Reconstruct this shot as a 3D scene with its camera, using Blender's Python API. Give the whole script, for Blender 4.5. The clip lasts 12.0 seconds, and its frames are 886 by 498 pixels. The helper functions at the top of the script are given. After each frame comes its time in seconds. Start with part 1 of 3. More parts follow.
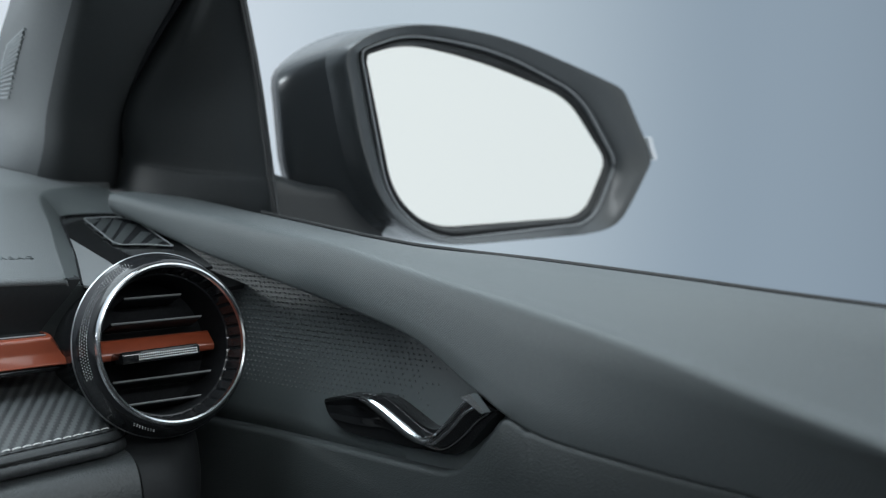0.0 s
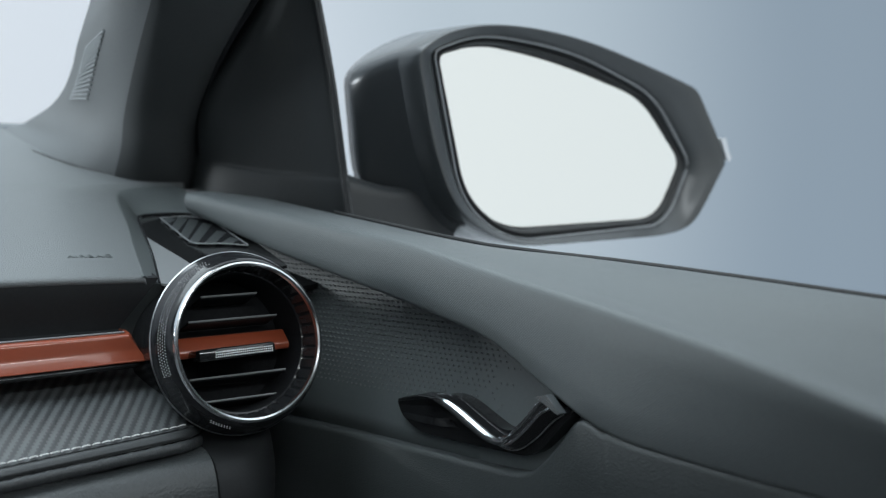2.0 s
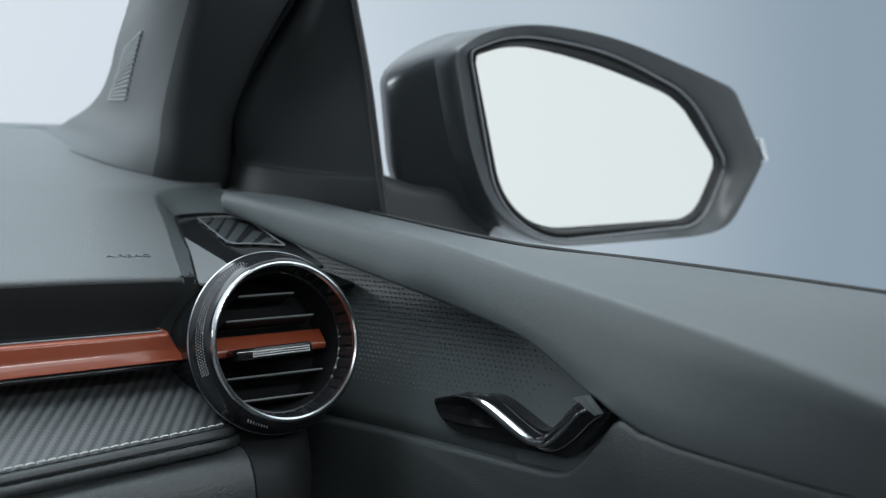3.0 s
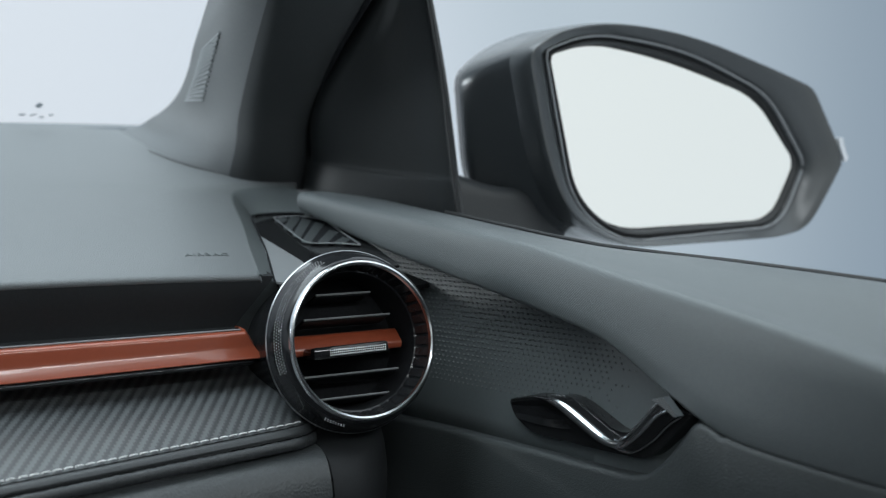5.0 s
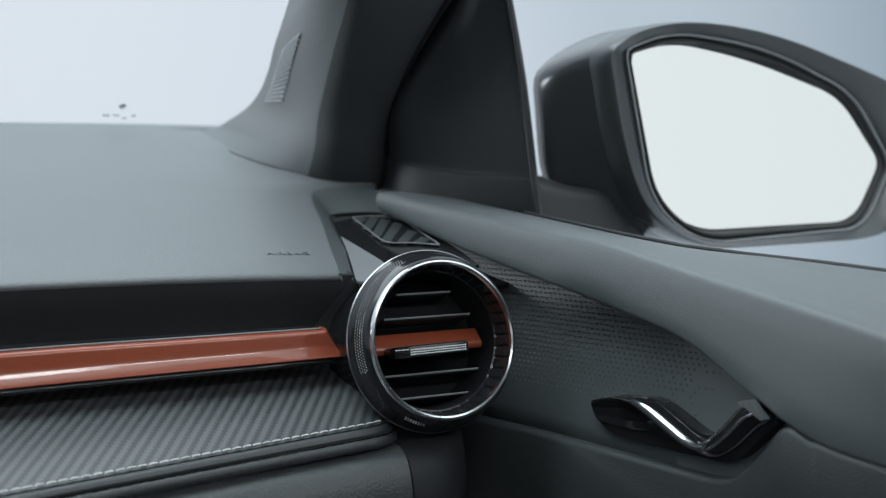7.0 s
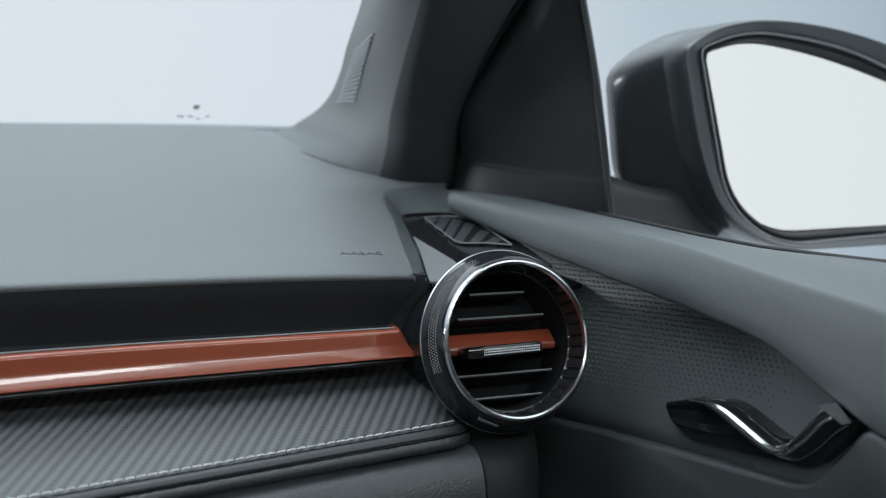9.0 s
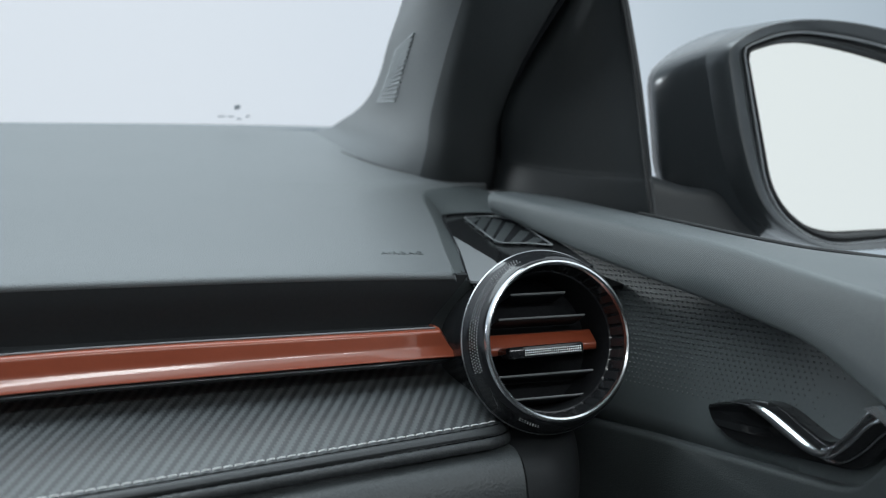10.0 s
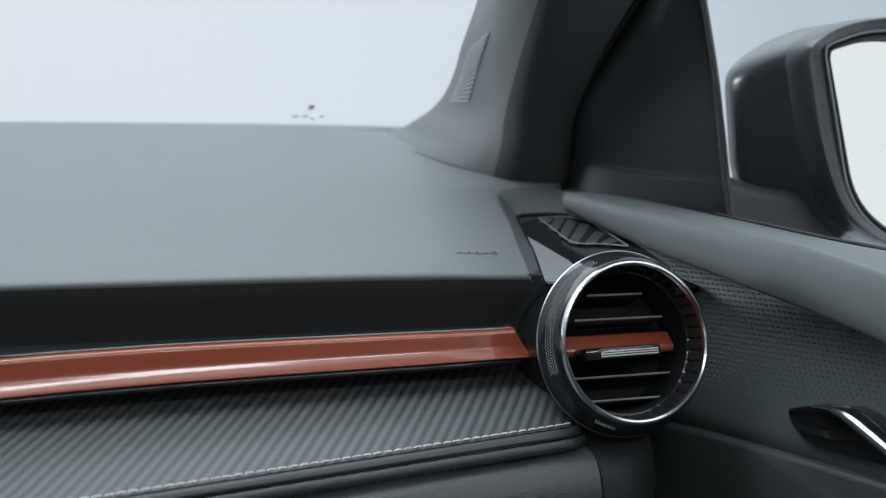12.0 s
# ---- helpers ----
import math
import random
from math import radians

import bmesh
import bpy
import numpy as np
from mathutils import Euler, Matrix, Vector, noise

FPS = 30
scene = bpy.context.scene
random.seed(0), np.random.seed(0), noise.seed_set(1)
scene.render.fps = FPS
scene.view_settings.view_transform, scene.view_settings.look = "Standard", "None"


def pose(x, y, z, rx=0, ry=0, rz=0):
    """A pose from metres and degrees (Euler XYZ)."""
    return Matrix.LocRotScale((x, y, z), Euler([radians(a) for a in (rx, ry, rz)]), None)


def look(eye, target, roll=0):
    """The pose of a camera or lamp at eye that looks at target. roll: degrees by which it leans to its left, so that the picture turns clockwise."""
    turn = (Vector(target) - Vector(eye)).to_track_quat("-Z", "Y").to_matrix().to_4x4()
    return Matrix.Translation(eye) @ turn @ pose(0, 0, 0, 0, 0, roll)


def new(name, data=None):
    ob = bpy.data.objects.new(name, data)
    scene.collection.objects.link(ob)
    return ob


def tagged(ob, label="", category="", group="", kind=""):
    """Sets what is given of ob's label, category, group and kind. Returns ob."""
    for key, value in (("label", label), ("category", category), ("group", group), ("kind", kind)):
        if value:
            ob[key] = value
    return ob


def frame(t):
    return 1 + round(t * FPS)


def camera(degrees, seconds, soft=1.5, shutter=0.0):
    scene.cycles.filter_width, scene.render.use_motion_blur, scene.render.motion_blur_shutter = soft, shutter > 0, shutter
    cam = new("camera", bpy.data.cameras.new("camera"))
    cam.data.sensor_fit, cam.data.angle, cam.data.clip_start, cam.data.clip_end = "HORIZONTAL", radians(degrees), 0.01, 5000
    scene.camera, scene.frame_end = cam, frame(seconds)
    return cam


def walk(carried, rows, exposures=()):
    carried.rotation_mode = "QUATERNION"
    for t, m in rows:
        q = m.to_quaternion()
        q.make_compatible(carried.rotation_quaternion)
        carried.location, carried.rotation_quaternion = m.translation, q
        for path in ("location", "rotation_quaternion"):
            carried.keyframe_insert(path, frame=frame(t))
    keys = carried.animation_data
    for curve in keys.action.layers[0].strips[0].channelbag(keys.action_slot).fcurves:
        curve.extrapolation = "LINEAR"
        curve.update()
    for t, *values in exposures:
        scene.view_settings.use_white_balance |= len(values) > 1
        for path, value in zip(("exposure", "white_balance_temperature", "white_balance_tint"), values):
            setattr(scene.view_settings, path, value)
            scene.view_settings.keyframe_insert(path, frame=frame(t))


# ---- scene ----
cam = camera(39.23, 12.0, soft=1.2)
# seconds, place, and the turn in degrees
ROWS = [
    (0, 0.0125, -0.0125, 1.1041, 84.738, -0.137, -36.251),
    (0.5, 0.0115, -0.0115, 1.1038, 84.747, -0.14, -35.593),
    (1, 0.0103, -0.0103, 1.1034, 84.785, -0.124, -34.776),
    (1.5, 0.0091, -0.0091, 1.103, 84.81, -0.099, -34.041),
    (2, 0.008, -0.008, 1.1026, 84.838, -0.128, -33.298),
    (2.5, 0.0069, -0.0069, 1.1023, 84.861, -0.098, -32.558),
    (3, 0.0058, -0.0058, 1.1019, 84.887, -0.092, -31.836),
    (5, 0.0012, -0.0012, 1.1004, 84.972, -0.003, -28.788),
    (5.5, 0.0, 0.0, 1.1, 85.0, -0.0, -28.0),
    (6, -0.0012, 0.0012, 1.0996, 85.03, -0.002, -27.204),
    (6.5, -0.0024, 0.0024, 1.0992, 85.051, 0.012, -26.421),
    (7, -0.0037, 0.0037, 1.0988, 85.071, 0.023, -25.575),
    (9, -0.0081, 0.0081, 1.0973, 85.168, 0.073, -22.626),
    (9.5, -0.0093, 0.0093, 1.0969, 85.191, 0.033, -21.837),
    (10, -0.0106, 0.0106, 1.0965, 85.215, 0.046, -20.978),
    (10.5, -0.0116, 0.0116, 1.0962, 85.239, 0.028, -20.332),
    (11, -0.0126, 0.0126, 1.0959, 85.257, -0.001, -19.646),
    (11.5, -0.0137, 0.0137, 1.0955, 85.275, -0.053, -18.911),
    (12, -0.0152, 0.0152, 1.095, 85.303, -0.068, -17.935),
]
walk(cam, [(t, pose(x, y, z, rx, ry, rz)) for t, x, y, z, rx, ry, rz in ROWS])
cam.data.dof.use_dof = True
cam.data.dof.focus_distance = 0.74
cam.data.dof.aperture_fstop = 6.6

# ---- light: a photo studio with a large soft ceiling and pale curved walls ----
world = bpy.data.worlds.new("studio")
scene.world = world
world.use_nodes = True
wn, wl = world.node_tree.nodes, world.node_tree.links
wn.clear()
w_out, w_bg = wn.new("ShaderNodeOutputWorld"), wn.new("ShaderNodeBackground")
w_co, w_sep = wn.new("ShaderNodeTexCoord"), wn.new("ShaderNodeSeparateXYZ")
w_map, w_ramp = wn.new("ShaderNodeMapRange"), wn.new("ShaderNodeValToRGB")
w_up, w_add = wn.new("ShaderNodeMapRange"), wn.new("ShaderNodeMix")
w_add.data_type, w_add.blend_type = "RGBA", "ADD"
w_map.inputs[1].default_value, w_map.inputs[2].default_value = -1.0, 1.0
wl.new(w_co.outputs["Generated"], w_sep.inputs[0])
wl.new(w_sep.outputs[1], w_map.inputs[0])
wl.new(w_map.outputs[0], w_ramp.inputs[0])
WALL = [(0.0, (0.86, 0.90, 0.89)), (0.12, (0.80, 0.845, 0.84)), (0.35, (0.30, 0.35, 0.40)), (0.70, (0.165, 0.212, 0.265)),
        (0.82, (0.27, 0.34, 0.41)), (0.91, (0.49, 0.575, 0.64)), (0.965, (0.69, 0.76, 0.83)), (1.0, (0.74, 0.80, 0.86))]
ramp = w_ramp.color_ramp
ramp.interpolation = "EASE"
while len(ramp.elements) < len(WALL):
    ramp.elements.new(0.5)
for element, (at, rgb) in zip(ramp.elements, WALL):
    element.position, element.color = at, (*rgb, 1)
w_up.inputs[1].default_value, w_up.inputs[2].default_value = 0.25, 0.9
w_up.inputs[3].default_value, w_up.inputs[4].default_value = 0.0, 1.5
wl.new(w_sep.outputs[2], w_up.inputs[0])
wl.new(w_up.outputs[0], w_add.inputs[0])
wl.new(w_ramp.outputs[0], w_add.inputs[6])
w_add.inputs[7].default_value = (0.88, 0.96, 1.0, 1)
w_side, w_two = wn.new("ShaderNodeMapRange"), wn.new("ShaderNodeMix")
w_two.data_type, w_two.blend_type = "RGBA", "ADD"
w_side.inputs[1].default_value, w_side.inputs[2].default_value = -0.15, -0.9
w_side.inputs[3].default_value, w_side.inputs[4].default_value = 0.0, 0.18
wl.new(w_sep.outputs[0], w_side.inputs[0])
wl.new(w_side.outputs[0], w_two.inputs[0])
w_two.clamp_factor = w_add.clamp_factor = False
wl.new(w_add.outputs[2], w_two.inputs[6])
w_two.inputs[7].default_value = (0.86, 0.95, 1.0, 1)
wl.new(w_two.outputs[2], w_bg.inputs[0])
w_bg.inputs[1].default_value = 1.0
wl.new(w_bg.outputs[0], w_out.inputs[0])


softbox = new("softbox", bpy.data.lights.new("softbox", "AREA"))
softbox.data.shape, softbox.data.size, softbox.data.size_y = "RECTANGLE", 2.6, 1.2
softbox.data.energy, softbox.data.color = 39, (0.84, 0.96, 1.0)
softbox.matrix_world = look((-0.3, 1.0, 3.0), (0.0, 0.7, 1.0))
# Unseen light, added and aimed so the copper strip gets its highlight.
strip_glint_light = new("strip_glint_light", bpy.data.lights.new("strip_glint_light", "AREA"))
strip_glint_light.data.shape, strip_glint_light.data.size, strip_glint_light.data.size_y = "RECTANGLE", 3.0, 0.13
strip_glint_light.data.energy, strip_glint_light.data.color = 20, (0.93, 0.98, 1.0)
strip_glint_light.matrix_world = look((0.2, -2.0, 2.50), (0.2, 0.7, 0.97))

# Unseen fill, added low to brighten the pillar's left face and the shoulder.
pillar_fill = new("pillar_fill", bpy.data.lights.new("pillar_fill", "AREA"))
pillar_fill.data.shape, pillar_fill.data.size, pillar_fill.data.size_y = "RECTANGLE", 1.3, 0.45
pillar_fill.data.energy, pillar_fill.data.color = 60, (0.90, 0.97, 1.0)
pillar_fill.matrix_world = look((-2.1, 2.3, 1.33), (0.3, 0.9, 1.10))

# ---- materials ----
def material(name, rgb, rough=0.5, metal=0.0, coat=0.0, mottle=0.12, grain=0.0, grain_size=0.0015, kind="noise", spec=0.5):
    """A principled surface with two scales of variation and a fine relief."""
    m = bpy.data.materials.new(name)
    m.use_nodes = True
    nodes, links = m.node_tree.nodes, m.node_tree.links
    b = nodes["Principled BSDF"]
    b.inputs["Roughness"].default_value, b.inputs["Metallic"].default_value = rough, metal
    b.inputs["Coat Weight"].default_value, b.inputs["Coat Roughness"].default_value = coat, 0.04
    b.inputs["Specular IOR Level"].default_value = spec
    b.inputs["Base Color"].default_value = (*rgb, 1)
    co = nodes.new("ShaderNodeTexCoord")
    if mottle:
        big, fine, mix = nodes.new("ShaderNodeTexNoise"), nodes.new("ShaderNodeTexNoise"), nodes.new("ShaderNodeMix")
        big.inputs["Scale"].default_value, fine.inputs["Scale"].default_value = 14, 420
        big.inputs["Detail"].default_value = 4
        links.new(co.outputs["Object"], big.inputs["Vector"])
        links.new(co.outputs["Object"], fine.inputs["Vector"])
        total = nodes.new("ShaderNodeMath")
        total.operation = "ADD"
        links.new(big.outputs["Fac"], total.inputs[0])
        links.new(fine.outputs["Fac"], total.inputs[1])
        span = nodes.new("ShaderNodeMapRange")
        span.inputs[1].default_value, span.inputs[2].default_value = 0.6, 1.4
        links.new(total.outputs[0], span.inputs[0])
        mix.data_type = "RGBA"
        mix.inputs[6].default_value = (*[c * (1 - mottle) for c in rgb], 1)
        mix.inputs[7].default_value = (*[c * (1 + mottle) for c in rgb], 1)
        links.new(span.outputs[0], mix.inputs[0])
        links.new(mix.outputs[2], b.inputs["Base Color"])
        wear = nodes.new("ShaderNodeMapRange")
        wear.inputs[3].default_value, wear.inputs[4].default_value = rough * 0.85, min(1, rough * 1.15)
        links.new(big.outputs["Fac"], wear.inputs[0])
        links.new(wear.outputs[0], b.inputs["Roughness"])
    if grain:
        bump = nodes.new("ShaderNodeBump")
        bump.inputs["Strength"].default_value, bump.inputs["Distance"].default_value = grain, grain_size * 0.4
        if kind == "cells":
            tex = nodes.new("ShaderNodeTexVoronoi")
            tex.inputs["Scale"].default_value = 1 / grain_size
            links.new(tex.outputs["Distance"], bump.inputs["Height"])
        elif kind == "weave":
            tex = nodes.new("ShaderNodeTexWave")
            tex.inputs["Scale"].default_value, tex.inputs["Distortion"].default_value = 0.31 / grain_size, 2.2
            tex.inputs["Detail"].default_value, tex.inputs["Detail Scale"].default_value = 1, 2
            tex.bands_direction = "DIAGONAL"
            links.new(tex.outputs["Fac"], bump.inputs["Height"])
        else:
            tex = nodes.new("ShaderNodeTexNoise")
            tex.inputs["Scale"].default_value = 1 / grain_size
            links.new(tex.outputs["Fac"], bump.inputs["Height"])
        links.new(co.outputs["Object"], tex.inputs["Vector"])
        links.new(bump.outputs["Normal"], b.inputs["Normal"])
    return m


def twill(name):
    """A two-by-two twill: strands that step aside by one at each row, in dark fibre."""
    m = material(name, (0.05, 0.055, 0.06), 0.42, mottle=0)
    nodes, links = m.node_tree.nodes, m.node_tree.links
    b = nodes["Principled BSDF"]
    co, sep = nodes.new("ShaderNodeTexCoord"), nodes.new("ShaderNodeSeparateXYZ")
    links.new(co.outputs["Object"], sep.inputs[0])

    def calc(kind, a, c):
        n = nodes.new("ShaderNodeMath")
        n.operation = kind
        for slot, value in ((0, a), (1, c)):
            if isinstance(value, (int, float)):
                n.inputs[slot].default_value = value
            else:
                links.new(value, n.inputs[slot])
        return n.outputs[0]

    u, v = calc("MULTIPLY", sep.outputs[0], 580), calc("MULTIPLY", calc("ADD", sep.outputs[1], sep.outputs[2]), 270)
    step = calc("SUBTRACT", calc("FLOOR", u, 0), calc("FLOOR", v, 0))
    over = calc("LESS_THAN", calc("FLOORED_MODULO", step, 4), 1.5)
    wave = calc("SINE", calc("MULTIPLY", calc("SUBTRACT", u, v), math.pi / 2), 0)
    blend = calc("ADD", calc("MULTIPLY", wave, 0.14), calc("ADD", calc("MULTIPLY", over, 0.42), 0.28))
    mix = nodes.new("ShaderNodeMix")
    mix.data_type = "RGBA"
    mix.inputs[6].default_value, mix.inputs[7].default_value = (0.020, 0.0225, 0.0245, 1), (0.098, 0.107, 0.112, 1)
    links.new(blend, mix.inputs[0])
    links.new(mix.outputs[2], b.inputs["Base Color"])
    bump = nodes.new("ShaderNodeBump")
    bump.inputs["Strength"].default_value, bump.inputs["Distance"].default_value = 0.5, 0.0006
    links.new(blend, bump.inputs["Height"])
    links.new(bump.outputs["Normal"], b.inputs["Normal"])
    return m


def glass(name, tint=(0.97, 0.985, 1.0)):
    m = bpy.data.materials.new(name)
    m.use_nodes = True
    nodes, links = m.node_tree.nodes, m.node_tree.links
    nodes.remove(nodes["Principled BSDF"])
    clear, gloss, fres, power, mix = (nodes.new("ShaderNode" + k) for k in ("BsdfTransparent", "BsdfGlossy", "LayerWeight", "Math", "MixShader"))
    clear.inputs[0].default_value, gloss.inputs["Roughness"].default_value = (*tint, 1), 0.0
    fres.inputs[0].default_value = 0.5
    power.operation, power.inputs[1].default_value = "POWER", 5.0
    links.new(fres.outputs["Facing"], power.inputs[0])
    links.new(power.outputs[0], mix.inputs[0])
    links.new(clear.outputs[0], mix.inputs[1])
    links.new(gloss.outputs[0], mix.inputs[2])
    links.new(mix.outputs[0], nodes["Material Output"].inputs[0])
    return m


PAD = material("dash_skin", (0.132, 0.144, 0.150), 0.55, mottle=0.06, grain=0.55, grain_size=0.0010, kind="cells")
BAND = material("door_skin", (0.116, 0.131, 0.136), 0.5, mottle=0.06, grain=0.32, grain_size=0.0007, kind="weave")
INSERT = material("insert_skin", (0.074, 0.086, 0.089), 0.55, mottle=0.08, grain=0.25, grain_size=0.0008)
# Paler copy of the insert skin; lit dot tops are put into its colour.
RELIEF_LIT = material("relief_skin_lit", (0.105, 0.114, 0.119), 0.36, mottle=0.08)
DARK = material("black_plastic", (0.020, 0.022, 0.024), 0.6, mottle=0.15, grain=0.3, grain_size=0.0009, spec=0.3)
DOOR_LOW = material("lower_door_plastic", (0.044, 0.051, 0.053), 0.5, mottle=0.1, grain=0.35, grain_size=0.0010, kind="cells")
LEATHER = material("grained_leather", (0.052, 0.058, 0.061), 0.40, mottle=0.15, grain=0.4, grain_size=0.0016, kind="cells")
ROLL = material("rolled_leather", (0.038, 0.042, 0.045), 0.5, mottle=0.15, grain=0.4, grain_size=0.0012, kind="cells")
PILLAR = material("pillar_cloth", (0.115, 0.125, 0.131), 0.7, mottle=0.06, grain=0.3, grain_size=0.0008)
# Darker copy of the pillar cloth: the turned-away side's shade as colour.
PILLAR_SHADED = material("pillar_cloth_shaded", (0.042, 0.046, 0.048), 0.6, mottle=0.08, grain=0.2, grain_size=0.0009, spec=0.3)
RIB = material("pale_rib", (0.27, 0.29, 0.30), 0.6, mottle=0.06)
SAIL = material("sail_plastic", (0.027, 0.030, 0.0315), 0.42, mottle=0.1, grain=0.2, grain_size=0.0009, spec=0.25)
GLOSS = material("piano_black", (0.014, 0.0148, 0.016), 0.08, coat=0.2, mottle=0.1)
BARREL = material("barrel_black", (0.016, 0.017, 0.019), 0.12, mottle=0.12)
FLUTE = material("fluted_black", (0.02, 0.021, 0.023), 0.14, mottle=0.1)
CRYSTAL = material("crystal_stud", (0.92, 0.94, 0.95), 0.25, metal=0.0, mottle=0.05)
FOOT = material("mirror_foot_plastic", (0.03, 0.033, 0.035), 0.45, mottle=0.1, grain=0.15, grain_size=0.001)
CHROME = material("chrome", (0.78, 0.80, 0.82), 0.2, metal=1, mottle=0.04)
RING = material("brushed_ring", (0.72, 0.74, 0.76), 0.2, metal=1, mottle=0.05)
SATIN = material("satin_metal", (0.35, 0.36, 0.37), 0.28, metal=1, mottle=0.06)
EDGE = material("satin_grey", (0.22, 0.23, 0.24), 0.35, mottle=0.06)
ORANGE = material("copper_orange_lacquer", (0.30, 0.066, 0.031), 0.3, coat=1.0, mottle=0.05)
TWILL = twill("carbon_twill")
THREAD = material("white_thread", (0.82, 0.83, 0.83), 0.6, mottle=0.1)
SHELL = material("mirror_shell", (0.048, 0.053, 0.057), 0.26, coat=0.3, mottle=0.1)
FRAME = material("mirror_frame_plastic", (0.053, 0.058, 0.061), 0.24, mottle=0.08, grain=0.06, grain_size=0.001)
MIRROR = material("silvered_glass", (0.93, 0.95, 0.95), 0.0, metal=1, mottle=0)
PANEL_SHEEN = material("panel_sheen", (0.20, 0.212, 0.22), 0.32, mottle=0.06)
LENS = material("indicator_lens", (0.7, 0.72, 0.74), 0.1, coat=1, mottle=0.05)
VOID = material("dark_duct", (0.018, 0.019, 0.021), 0.95, mottle=0.2, spec=0.05)
RUBBER = material("black_rubber", (0.022, 0.023, 0.024), 0.6, mottle=0.2)
CLOTH = material("cabin_cloth", (0.05, 0.052, 0.055), 0.8, mottle=0.1)
LINING = material("headliner", (0.16, 0.17, 0.175), 0.85, mottle=0.05)
FLOOR = material("studio_floor_paint", (0.5, 0.52, 0.54), 0.4, mottle=0.05)
PRINT = material("print_grey", (0.10, 0.12, 0.15), 0.6, mottle=0.05)
FAINT = material("faded_print", (0.64, 0.68, 0.72), 0.6, mottle=0.05)
PANE = glass("clear_glass")


# ---- shapes ----
def part(name, bm, mat, parent=None, label="", smooth=True, sharp=40):
    """Links a bmesh as one mesh object, under a thing or a part."""
    bmesh.ops.recalc_face_normals(bm, faces=bm.faces)
    me = bpy.data.meshes.new(name)
    bm.to_mesh(me)
    bm.free()
    me.materials.append(mat)
    if smooth:
        for f in me.polygons:
            f.use_smooth = True
        me.set_sharp_from_angle(angle=radians(sharp))
    ob = new(name, me)
    if parent:
        ob.parent = parent
    if label:
        tagged(ob, label)
    return ob


def thing(name, label, category, kind="", group=""):
    return tagged(new(name), label, category, group, kind)


def curve(points, n):
    """n points on a smooth line through the given ones."""
    p = [Vector(q) for q in points]
    p = [2 * p[0] - p[1], *p, 2 * p[-1] - p[-2]]
    out = []
    for i in range(n):
        s = i / (n - 1) * (len(p) - 3)
        k = min(int(s), len(p) - 4)
        f = s - k
        a, b, c, d = p[k:k + 4]
        out.append(0.5 * (2 * b + (c - a) * f + (2 * a - 5 * b + 4 * c - d) * f * f + (3 * b - a - 3 * c + d) * f ** 3))
    return out


def along(table, y):
    """A smooth value from rows of (y, value), in falling order of y."""
    ys = [r[0] for r in table]
    vs = [r[1] for r in table]
    if y >= ys[0]:
        return vs[0]
    for k in range(len(ys) - 1):
        if y >= ys[k + 1]:
            f = (ys[k] - y) / (ys[k] - ys[k + 1])
            m = [0] * 2
            for j, q in ((0, k), (1, k + 1)):
                a, b = max(q - 1, 0), min(q + 1, len(ys) - 1)
                m[j] = (vs[b] - vs[a]) / (ys[a] - ys[b]) * (ys[k] - ys[k + 1])
            return (2 * f ** 3 - 3 * f * f + 1) * vs[k] + (f ** 3 - 2 * f * f + f) * m[0] + (3 * f * f - 2 * f ** 3) * vs[k + 1] + (f ** 3 - f * f) * m[1]
    return vs[-1]


def sheet(rows, thick=0.0, close=False):
    """A grid through rows of points; with a thickness it becomes a closed shell."""
    bm = bmesh.new()
    v = [[bm.verts.new(p) for p in row] for row in rows]
    for a, b in zip(v, v[1:]):
        for i in range(len(a) if close else len(a) - 1):
            j = (i + 1) % len(a)
            bm.faces.new((a[i], a[j], b[j], b[i]))
    if thick:
        bmesh.ops.recalc_face_normals(bm, faces=bm.faces)
        bmesh.ops.solidify(bm, geom=bm.faces[:], thickness=thick)
    return bm


def smooth_sheet(curves, n, m, thick=0.0):
    """A sheet through a few lines, smooth both ways."""
    lines = [curve(c, n) for c in curves]
    return sheet([curve([l[i] for l in lines], m) for i in range(n)], thick)


def extrude(outline, depth_vector):
    """A solid from a flat outline, pushed along a vector."""
    bm = bmesh.new()
    d = Vector(depth_vector)
    a = [bm.verts.new(p) for p in outline]
    b = [bm.verts.new(Vector(p) + d) for p in outline]
    n = len(a)
    bm.faces.new(a)
    bm.faces.new(b[::-1])
    for i in range(n):
        bm.faces.new((a[i], b[i], b[(i + 1) % n], a[(i + 1) % n]))
    return bm


def box(lo, hi, bevel=0.0):
    bm = bmesh.new()
    bmesh.ops.create_cube(bm, size=1)
    for v in bm.verts:
        v.co = Vector([lo[k] + (v.co[k] + 0.5) * (hi[k] - lo[k]) for k in range(3)])
    if bevel:
        bmesh.ops.bevel(bm, geom=bm.edges[:], offset=bevel, segments=2, affect="EDGES", profile=0.5)
    return bm


def tube(path, radius, sides=8, flat=1.0):
    """A bar along a path; flat scales it in height."""
    path = [Vector(p) for p in path]
    rows = []
    for i, p in enumerate(path):
        t = (path[min(i + 1, len(path) - 1)] - path[max(i - 1, 0)]).normalized()
        side = t.cross(Vector((0, 0, 1)))
        side = side.normalized() if side.length > 0.05 else Vector((1, 0, 0))
        up = side.cross(t)
        rows.append([p + radius * (math.cos(a) * side + flat * math.sin(a) * up) for a in (2 * math.pi * k / sides for k in range(sides))])
    bm = sheet(rows, close=True)
    bm.verts.ensure_lookup_table()
    bm.faces.new(bm.verts[:sides])
    bm.faces.new(bm.verts[-sides:])
    return bm


